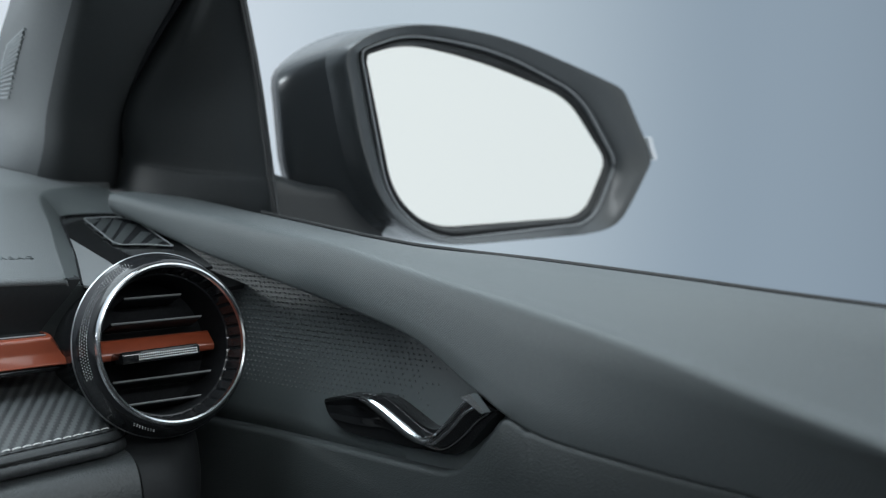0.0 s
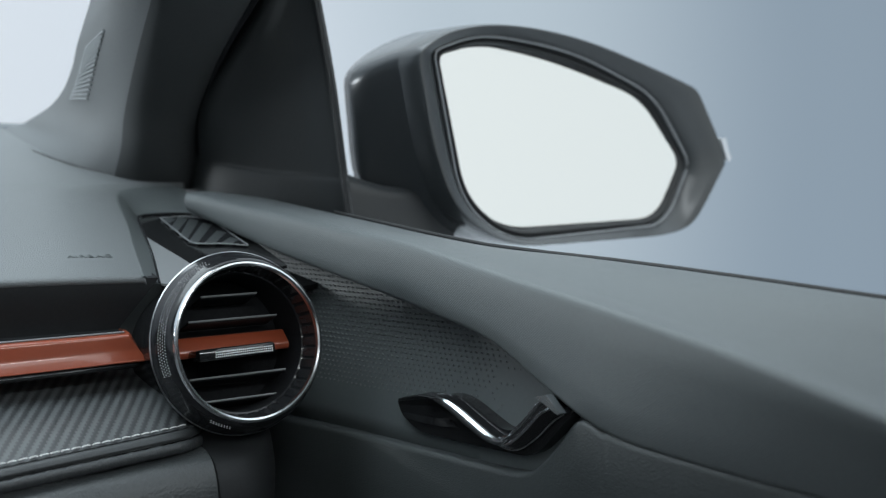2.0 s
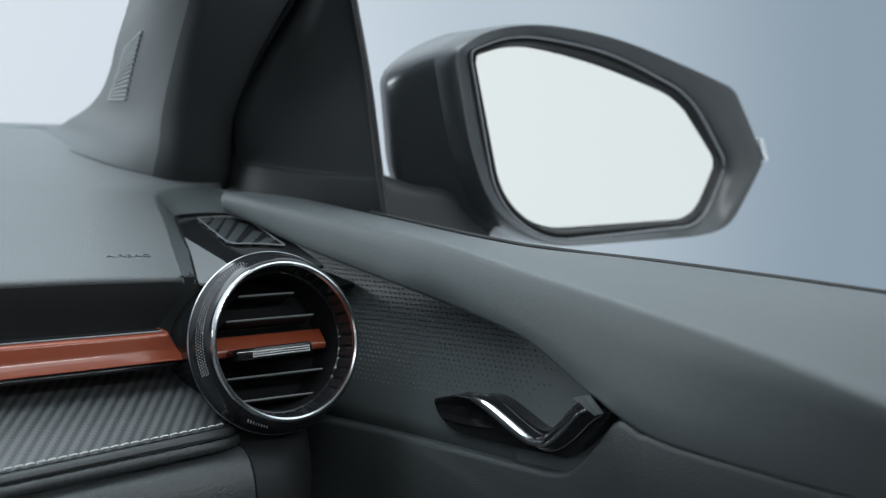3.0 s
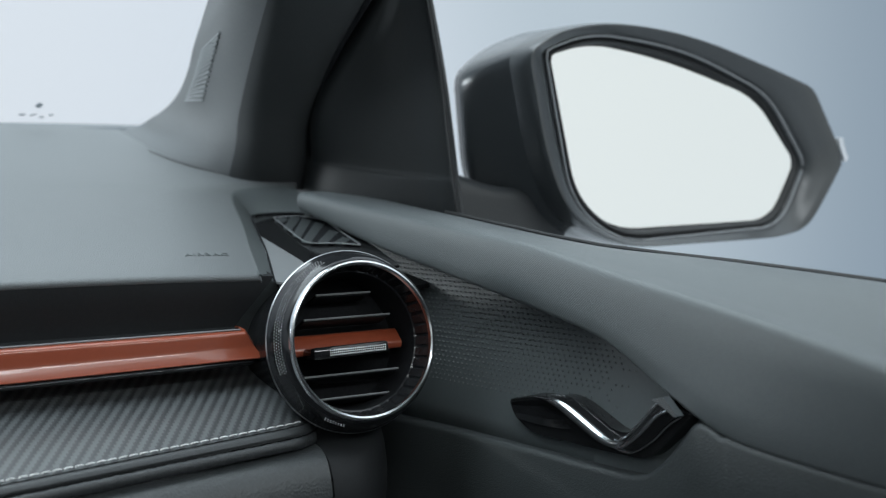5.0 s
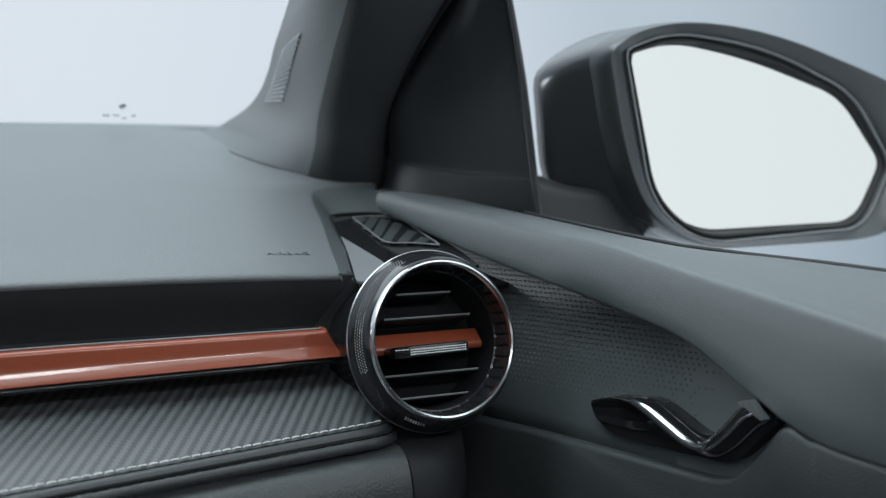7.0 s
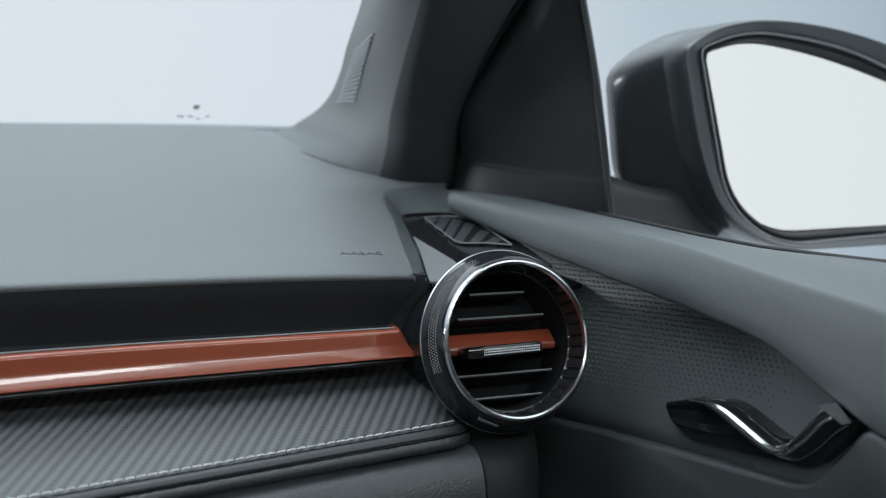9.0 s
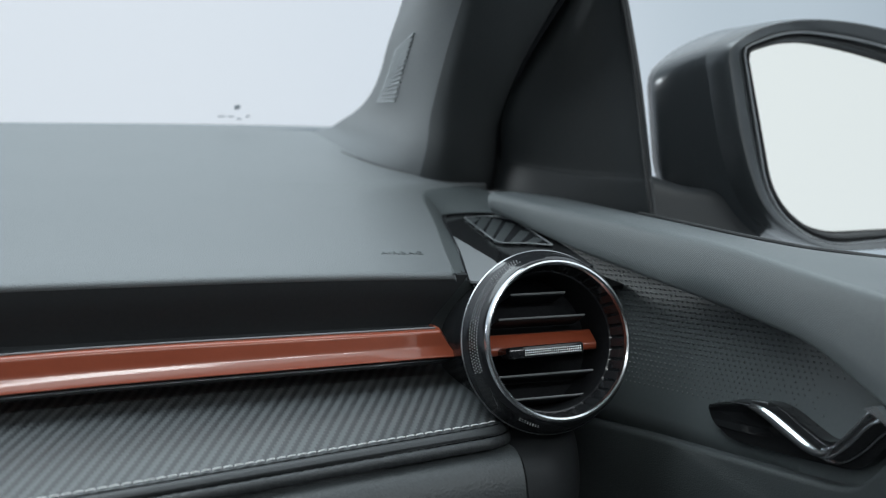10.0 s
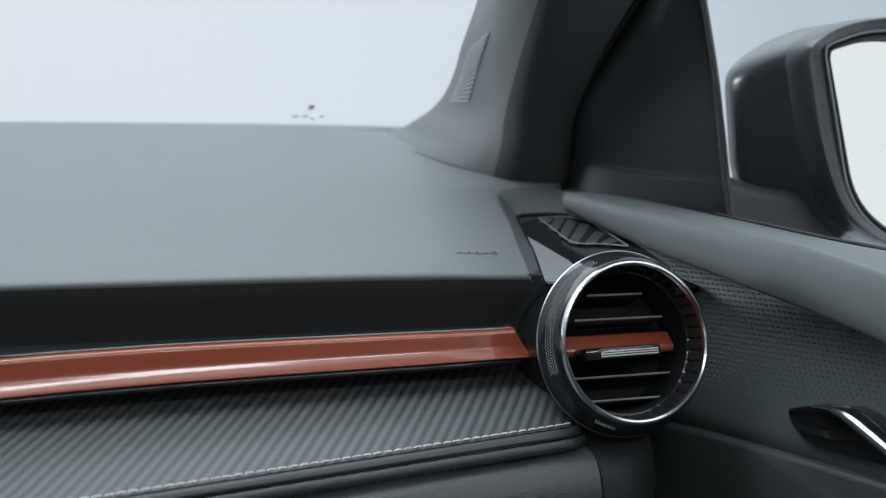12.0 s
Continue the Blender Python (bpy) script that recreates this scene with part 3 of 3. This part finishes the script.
for r in range(38):
    for k in range(60):
        y = 0.80 - 0.0043 * k - 0.00215 * (r % 2)
        zl, zg = along(Z_LOWER, y) + 0.004, along(Z_GROOVE, y)
        z = 0.944 + 0.0030 * r + (0.70 - y) * 0.02
        f = (zl - z) / max(zl - zg, 0.01)
        fade = (y - 0.55) / 0.11 + (z - 0.96) * 2
        ribbed = min(1, max(0, (z - 0.954 + 0.10 * (y - 0.66)) / 0.022))
        if f < 0.04 or f > 0.74 or y < 0.55 or random.random() > 0.22 + 1.5 * fade + ribbed:
            continue
        inset = float(np.interp(f, INSERT_F, INSERT_IN))
        dome(relief, door_at(y, inset - 0.0017, z), 0.00075 * min(1, 0.7 + 0.3 * fade), 1 + 2.1 * ribbed)
tagged(part("relief_dots", relief, RELIEF_LIT, insert, "small raised dots, paler for the light they catch"), kind="stuff")

# sail panel at the front corner of the side window
sail_edge = [(0.4563, 0.798, 1.040), (0.4530, 0.799, 1.066), (0.4524, 0.800, 1.073), (0.4510, 0.800, 1.085), (0.4435, 0.801, 1.1406), (0.4340, 0.806, 1.2017), (0.418, 0.812, 1.290)]
sail_mid = [(0.413, 0.844, 1.043), (0.4158, 0.8445, 1.070), (0.4165, 0.847, 1.0755), (0.4165, 0.846, 1.085), (0.413, 0.836, 1.1366), (0.418, 0.822, 1.202), (0.425, 0.800, 1.290)]
sail_front = [(0.385, 0.893, 1.050), (0.3865, 0.894, 1.078), (0.3868, 0.8955, 1.082), (0.386, 0.893, 1.090), (0.3809, 0.870, 1.1336), (0.4042, 0.825, 1.202), (0.425, 0.790, 1.290)]
sail_back = [(x - 0.003, y + 0.045, z) for x, y, z in sail_front]
part("sail_panel", smooth_sheet([sail_edge, sail_mid, sail_front, sail_back], 48, 20, 0.002), SAIL, door, "black sail panel before the side window")
part("glass_seal", tube([Vector(p) + Vector((-0.0034, -0.0012, 0)) for p in curve(sail_edge, 30)], 0.0013, 8), RUBBER, door, "black rubber window seal")
part("glass_channel", tube([Vector(p) + Vector((-0.0002, 0.0004, 0)) for p in curve(sail_edge, 30)], 0.0024, 8), FOOT, door, "dark grey window channel")
part("door_seal", tube(curve([(0.3938, 0.928, 1.050), (0.3773, 0.892, 1.1212), (0.3791, 0.859, 1.1602), (0.3913, 0.824, 1.2009), (0.398, 0.792, 1.2294), (0.405, 0.75, 1.27)], 24), 0.0035, 8), VOID, door, "black rubber door seal")
part("belt_seal", tube([door_at(y, 0.063, along(Z_GLASS, y) - 0.0004) for y in [0.78 - 0.05 * k for k in range(28)]], 0.0013, 8), RUBBER, door, "black rubber belt seal")

# ---- the door handle ----
handle = thing("door_handle", "gloss black and chrome angled inner door handle", "door handle")


def on_door(points, inset):
    return [door_at(y, inset, z) for y, z in points]


BEZEL = [(0.632, 0.9435), (0.586, 0.9535), (0.574, 0.9515), (0.546, 0.9395), (0.535, 0.9405), (0.511, 0.9650), (0.503, 0.9665), (0.4945, 0.9575), (0.518, 0.9315), (0.528, 0.9275), (0.568, 0.9265), (0.612, 0.9262), (0.627, 0.9340)]
outline = rounded(on_door(BEZEL, 0.006), [0.002, 0.006, 0.006, 0.006, 0.006, 0.003, 0.003, 0.002, 0.006, 0.006, 0.006, 0.008, 0.004])
bezel = extrude(outline, (-0.009, 0, 0))
front = [e for e in bezel.edges if all(min((v.co - Vector(p) - Vector((-0.009, 0, 0))).length for p in outline) < 1e-5 for v in e.verts)]
bmesh.ops.bevel(bezel, geom=front, offset=0.0012, segments=3, affect="EDGES", profile=0.5)
part("bezel", bezel, GLOSS, handle, "gloss black bezel", sharp=25)
dish = smooth_sheet([on_door([(0.629, 0.9425), (0.612, 0.9462), (0.597, 0.9488), (0.590, 0.9490)], -0.0036), on_door([(0.628, 0.9385), (0.612, 0.9395), (0.597, 0.9410), (0.588, 0.9420)], -0.0018), on_door([(0.624, 0.9330), (0.608, 0.9325), (0.592, 0.9330), (0.580, 0.9345)], -0.0036)], 16, 10, 0.0006)
part("dish", dish, GLOSS, handle, "gloss black finger dish")
lever_top = [(0.602, 0.9522), (0.585, 0.9532), (0.575, 0.9512), (0.560, 0.9445), (0.546, 0.9388), (0.537, 0.9392), (0.526, 0.9490), (0.512, 0.9640), (0.503, 0.9662)]
lever_low = [(0.606, 0.9490), (0.590, 0.9480), (0.578, 0.9440), (0.562, 0.9370), (0.548, 0.9312), (0.533, 0.9300), (0.519, 0.9385), (0.507, 0.9500), (0.4958, 0.9578)]


def lever_line(f, inset):
    return on_door([(a[0] * (1 - f) + b[0] * f, a[1] * (1 - f) + b[1] * f) for a, b in zip(lever_top, lever_low)], inset)


lever = part("lever", smooth_sheet([lever_line(0, -0.002), lever_line(0.25, -0.0085), lever_line(0.55, -0.0105), lever_line(0.85, -0.006), lever_line(1.0, -0.0035)], 48, 16, 0.001), GLOSS, handle, "gloss black pull lever")
ridge = curve(lever_line(0.42, -0.0122), 60)
rows = []
for i, p in enumerate(ridge[7:40]):
    f = i / 32
    w = 0.0027 * math.sin(math.pi * min(1, 0.12 + 0.88 * f)) ** 0.6 + 0.0003
    rows.append([p + Vector((dx, 0, dz * w)) for dx, dz in ((0.001, 1.0), (-0.0006, 0.7), (-0.0009, 0.0), (-0.0006, -0.7), (0.001, -1.0))])
part("chrome_edge", sheet(rows, 0.0004), CHROME, lever, "chrome edge of the lever")
part("lower_lip", tube(curve(lever_line(0.97, -0.0048), 60)[2:58], 0.0006, 6), CHROME, lever, "fine chrome line along an edge and its glint")
# The right arm's highlights are put in as two chrome lines.
part("glint_line", tube(curve(lever_line(0.20, -0.0092), 60)[34:56], 0.0009, 6), CHROME, lever, "fine chrome line along an edge and its glint")
part("glint_crease", tube(curve(lever_line(0.62, -0.0116), 60)[36:57], 0.0009, 6), CHROME, lever, "fine chrome line along an edge and its glint")
# Highlight on the bezel's upper edge, put in as a thin chrome tube.
part("top_line", tube(curve(on_door([(0.625, 0.9450), (0.610, 0.9490), (0.592, 0.9525), (0.583, 0.9533)], -0.0045), 16), 0.0006, 6), CHROME, handle, "fine chrome line along an edge and its glint")
part("chrome_tip", extrude(rounded(on_door([(0.5115, 0.9640), (0.5035, 0.9668), (0.4938, 0.9580), (0.4958, 0.9572), (0.5060, 0.9622)], -0.0085), 0.0008, 3), (-0.0045, 0, 0)), CHROME, lever, "chrome tip of the lever")

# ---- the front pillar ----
pillar = thing("pillar_trim", "grey cloth front pillar trim, painted darker on its shaded side", "pillar trim")
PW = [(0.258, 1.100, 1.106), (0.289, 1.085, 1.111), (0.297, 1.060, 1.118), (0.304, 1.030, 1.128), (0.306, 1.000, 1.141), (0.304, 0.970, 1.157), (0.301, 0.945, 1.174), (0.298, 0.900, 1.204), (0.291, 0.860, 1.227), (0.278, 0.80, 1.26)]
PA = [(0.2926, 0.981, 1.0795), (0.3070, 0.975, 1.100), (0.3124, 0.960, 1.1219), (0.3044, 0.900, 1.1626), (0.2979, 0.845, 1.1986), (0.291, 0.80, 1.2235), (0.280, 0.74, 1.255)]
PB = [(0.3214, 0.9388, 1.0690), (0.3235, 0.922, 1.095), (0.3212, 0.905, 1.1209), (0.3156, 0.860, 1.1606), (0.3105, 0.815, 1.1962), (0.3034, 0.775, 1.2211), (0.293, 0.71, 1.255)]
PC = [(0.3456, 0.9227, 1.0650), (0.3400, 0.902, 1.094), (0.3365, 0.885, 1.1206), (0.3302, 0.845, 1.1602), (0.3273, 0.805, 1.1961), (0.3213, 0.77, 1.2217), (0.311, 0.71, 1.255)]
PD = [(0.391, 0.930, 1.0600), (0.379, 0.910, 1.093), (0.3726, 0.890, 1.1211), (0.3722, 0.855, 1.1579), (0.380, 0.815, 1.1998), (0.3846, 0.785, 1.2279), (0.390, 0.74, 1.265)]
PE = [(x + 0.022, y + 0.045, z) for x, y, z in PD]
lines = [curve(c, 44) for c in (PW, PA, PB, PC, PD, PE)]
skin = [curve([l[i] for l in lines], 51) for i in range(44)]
part("trim", sheet([row[:22] for row in skin], 0.0015), PILLAR, pillar, "grey cloth face, the lit side of the trim", sharp=80)
# Same trim; the shade past the turn is painted with the darker material.
part("shaded_trim", sheet([row[21:] for row in skin], 0.0015), PILLAR_SHADED, pillar, "darker copy of the trim for its shaded side", sharp=80)
part("foot_seam", tube([p + Vector((-0.0004, -0.0004, 0.0042)) for p in skin[0][7:35]], 0.0011, 6), RUBBER, pillar, "dark joint at the foot of the trim")
for k in range(15):
    at = 16.2 + 0.60 * k
    i, f = int(at), at - int(at)
    a, b = skin[i][4].lerp(skin[i + 1][4], f), skin[i][9].lerp(skin[i + 1][9], f)
    part("slot_rib", tube([a + Vector((-0.0008, -0.0008, 0.0)), b + Vector((-0.0008, -0.0008, 0.0))], 0.0009, 6), RIB, pillar, "pale grille rib in the pillar")

# ---- glazing ----
window_1 = thing("window_1", "clear raked windscreen with black edge band", "windscreen", "structure")


def on_screen(x, z, lift=0.0):
    """A point of the raked windscreen."""
    return Vector((x, 1.115 - (z - 1.10) * 1.95 - 0.10 * x * x + lift, z))


pane = part("pane", sheet([[on_screen(-1.05 + 1.45 * i / 16, 1.06 + 0.34 * j / 8, 0.012) for i in range(17)] for j in range(9)]), PANE, window_1)
pane.visible_shadow = False
part("edge_band", sheet([[on_screen(LEFT + 1.31 * i / 30, z, 0.008) for i in range(31)] for z in (1.095, 1.1105)], 0.001), PRINT, window_1, "black printed edge band")
mark = part("glass_mark", extrude([on_screen(0.2065 + 0.003 * math.cos(a), 1.1285 + 0.002 * math.sin(a), 0.010) for a in (k * math.pi / 5 for k in range(10))], (0, 0.0003, 0)), FAINT, window_1, "small grey printed glass mark")
for x, z, w in ((0.1955, 1.1205, 0.006), (0.204, 1.1205, 0.005), (0.2115, 1.1185, 0.004), (0.2185, 1.1205, 0.004)):
    part("mark_line", extrude([on_screen(x - w / 2, z, 0.010), on_screen(x + w / 2, z, 0.010), on_screen(x + w / 2, z + 0.0012, 0.010), on_screen(x - w / 2, z + 0.0012, 0.010)], (0, 0.0003, 0)), FAINT, mark)
window_2 = thing("window_2", "clear side window", "side window", "structure")
side_pane = part("pane", sheet([[door_at(y, 0.066 - 0.15 * (z - 1.03), z) for y in [0.80 - 0.1 * k for k in range(14)]] for z in (1.0, 1.2, 1.42)]), PANE, window_2)
side_pane.visible_shadow = False

# ---- the outside mirror ----
mirror = thing("wing_mirror", "dark grey outside mirror with angular frame and bright glass", "wing mirror")
GLASS = [(0.532, 1.162), (0.572, 1.174), (0.639, 1.163), (0.733, 1.135), (0.777, 1.082), (0.752, 1.034), (0.596, 1.031), (0.558, 1.058)]
GLASS_R = [0.006, 0.025, 0.05, 0.022, 0.010, 0.020, 0.024, 0.022]
RIM = [(0.503, 1.163), (0.529, 1.180), (0.580, 1.189), (0.660, 1.180), (0.790, 1.146), (0.829, 1.084), (0.788, 1.026), (0.755, 1.020), (0.589, 1.019), (0.542, 1.042), (0.520, 1.085)]
RIM_R = [0.010, 0.02, 0.04, 0.05, 0.008, 0.006, 0.016, 0.016, 0.03, 0.03, 0.03]


def ring_points(outline, radii, n, y, grow=0.0):
    """n even points on a rounded outline, from its first corner on."""
    p = rounded([(x, y, z) for x, z in outline], radii, 8)
    middle = sum(p, Vector()) / len(p)
    p = [q + (q - middle).normalized() * grow for q in p]
    p.append(p[0])
    lengths = [0]
    for a, b in zip(p, p[1:]):
        lengths.append(lengths[-1] + (b - a).length)
    out, k = [], 0
    for i in range(n):
        s = lengths[-1] * i / n
        while lengths[k + 1] < s:
            k += 1
        out.append(p[k].lerp(p[k + 1], (s - lengths[k]) / max(lengths[k + 1] - lengths[k], 1e-9)))
    return out


N = 120
g_in = ring_points(GLASS, GLASS_R, N, 0.802, 0.003)
r_out = ring_points(RIM, RIM_R, N, 0.790, 0.0045)


def between(f, y):
    return [Vector((a.x + (b.x - a.x) * f, y, a.z + (b.z - a.z) * f)) for a, b in zip(g_in, r_out)]


def around(y, grow):
    return ring_points(GLASS, GLASS_R, N, y, grow)


edge = around(0.789, 0.0095)


def flange(f, y):
    """From the lip's edge, f = 0, out to the rim, f = 1."""
    return [Vector((a.x + (b.x - a.x) * f, y, a.z + (b.z - a.z) * f)) for a, b in zip(edge, r_out)]


def turned(grow, back=0.0):
    """The glass's outline, on its plane turned towards the driver."""
    return [Vector((p.x, 0.803 - (p.x - 0.53) * 0.052 + back, p.z)) for p in around(0.8, grow)]


part("inner_lip", sheet([turned(0.0025, 0.004), turned(0.0032, -0.0005), around(0.7895, 0.005), around(0.7882, 0.007), around(0.7905, 0.0090)], close=True), RUBBER, mirror, "black inner lip round the glass")
frame_rows = [around(0.7935, 0.0088)] + [flange(*q) for q in ((0.0, 0.7890), (0.05, 0.7878), (0.10, 0.7878), (0.15, 0.7892), (0.21, 0.7868), (0.42, 0.7838), (0.62, 0.7810), (0.80, 0.7786), (0.86, 0.7788), (0.91, 0.7812), (0.96, 0.7868), (1.0, 0.7970), (1.0, 0.806))]
part("frame", sheet(frame_rows, close=True), FRAME, mirror, "grey plastic mirror frame")
lip = around(0.7868, 0.0118)
part("frame_lip", tube(lip + lip[:1], 0.0011, 8), EDGE, mirror, "thin satin lip inside the frame")
part("glass", extrude(turned(0.002), (0, 0.003, 0)), MIRROR, mirror, "silvered mirror glass", smooth=False)
BACK = [(0.487, 1.150), (0.512, 1.170), (0.555, 1.186), (0.660, 1.176), (0.788, 1.143), (0.820, 1.084), (0.780, 1.030), (0.745, 1.022), (0.600, 1.018), (0.530, 1.030), (0.496, 1.062)]
b_out = ring_points(BACK, RIM_R, N, 0.86, 0.006)
middle = Vector((0.64, 0.0, 1.10))
shell_rows = [between(0.99, 0.803)]
for y, f, s in ((0.815, 0.25, 1.0), (0.830, 0.6, 1.0), (0.845, 0.9, 1.0), (0.860, 1.0, 0.985), (0.875, 1.0, 0.93), (0.888, 1.0, 0.82), (0.898, 1.0, 0.6), (0.902, 1.0, 0.1)):
    ring = [p.lerp(q, f) for p, q in zip(r_out, b_out)]
    shell_rows.append([Vector((middle.x + (p.x - middle.x) * s, y, middle.z + (p.z - middle.z) * s)) for p in ring])
part("housing", sheet(shell_rows, close=True), SHELL, mirror, "dark grey mirror housing")
lens_rim = rounded([(0.8205, 0.7795, 1.1020), (0.8290, 0.7830, 1.1025), (0.8335, 0.7830, 1.0900), (0.8365, 0.7830, 1.0850), (0.8345, 0.7825, 1.0812), (0.8275, 0.7785, 1.0820), (0.8225, 0.7785, 1.0914)], 0.0015, 3)
part("indicator", extrude(lens_rim, (0.003, 0.020, 0)), LENS, mirror, "clear indicator lens")
foot = smooth_sheet([[(0.448, 0.850, 1.082), (0.500, 0.845, 1.066), (0.530, 0.840, 1.062), (0.565, 0.845, 1.060)], [(0.448, 0.822, 1.078), (0.492, 0.818, 1.064), (0.525, 0.815, 1.060), (0.560, 0.82, 1.052)],
                     [(0.448, 0.818, 1.045), (0.494, 0.814, 1.045), (0.530, 0.812, 1.042), (0.560, 0.816, 1.038)], [(0.448, 0.820, 1.0), (0.496, 0.815, 1.0), (0.532, 0.812, 1.0), (0.560, 0.816, 1.01)]], 16, 14, 0.002)
part("foot", foot, FOOT, mirror, "dark mirror foot on the door")

# ---- the rest of the cabin, and the studio floor ----
cabin = thing("cabin_shell", "unseen dark cabin body round the camera, shaped to steer light", "car body", "structure")
# Unseen roof; its gap is added to let the rear strip light through.
roof = part("roof", box((-1.0, -1.7, 1.44), (0.56, -0.40, 1.49), 0.01), LINING, cabin, "unseen pale grey headliner, gapped to pass light")
part("header", box((-1.0, 0.02, 1.44), (0.46, 0.46, 1.49), 0.01), LINING, roof, "unseen pale grey headliner, gapped to pass light")
part("far_rail", box((-1.0, -0.40, 1.44), (-0.80, 0.02, 1.49), 0.01), LINING, roof, "unseen pale grey headliner, gapped to pass light")
part("near_rail", box((0.52, -0.40, 1.44), (0.56, 0.02, 1.49), 0.01), LINING, roof, "unseen pale grey headliner, gapped to pass light")
part("floor_pan", box((-1.1, -1.7, 0.30), (0.55, 1.2, 0.34)), CLOTH, cabin)
part("bulkhead", box((-1.1, 1.0, 0.34), (0.36, 1.10, 1.02)), CLOTH, cabin)
part("far_side", box((-1.12, -1.7, 0.30), (-1.06, 1.1, 1.02)), CLOTH, cabin)
# Unseen rear panels, carried up to the roof to keep light out.
part("near_light_block", box((0.60, -1.7, 0.30), (0.66, -0.52, 1.46)), CLOTH, cabin)
part("rear_light_block", box((-1.1, -1.75, 0.30), (0.66, -1.69, 1.46)), CLOTH, cabin)
part("far_pillar", box((-1.08, -0.55, 1.0), (-1.0, -0.42, 1.46)), CLOTH, cabin)
part("near_pillar", box((0.50, -0.62, 0.95), (0.58, -0.48, 1.46)), CLOTH, cabin)
studio_floor = tagged(part("studio_floor", box((-4.5, -4.5, -0.1), (4.5, 4.5, 0.0)), FLOOR), "pale grey painted studio floor", "floor", kind="structure")
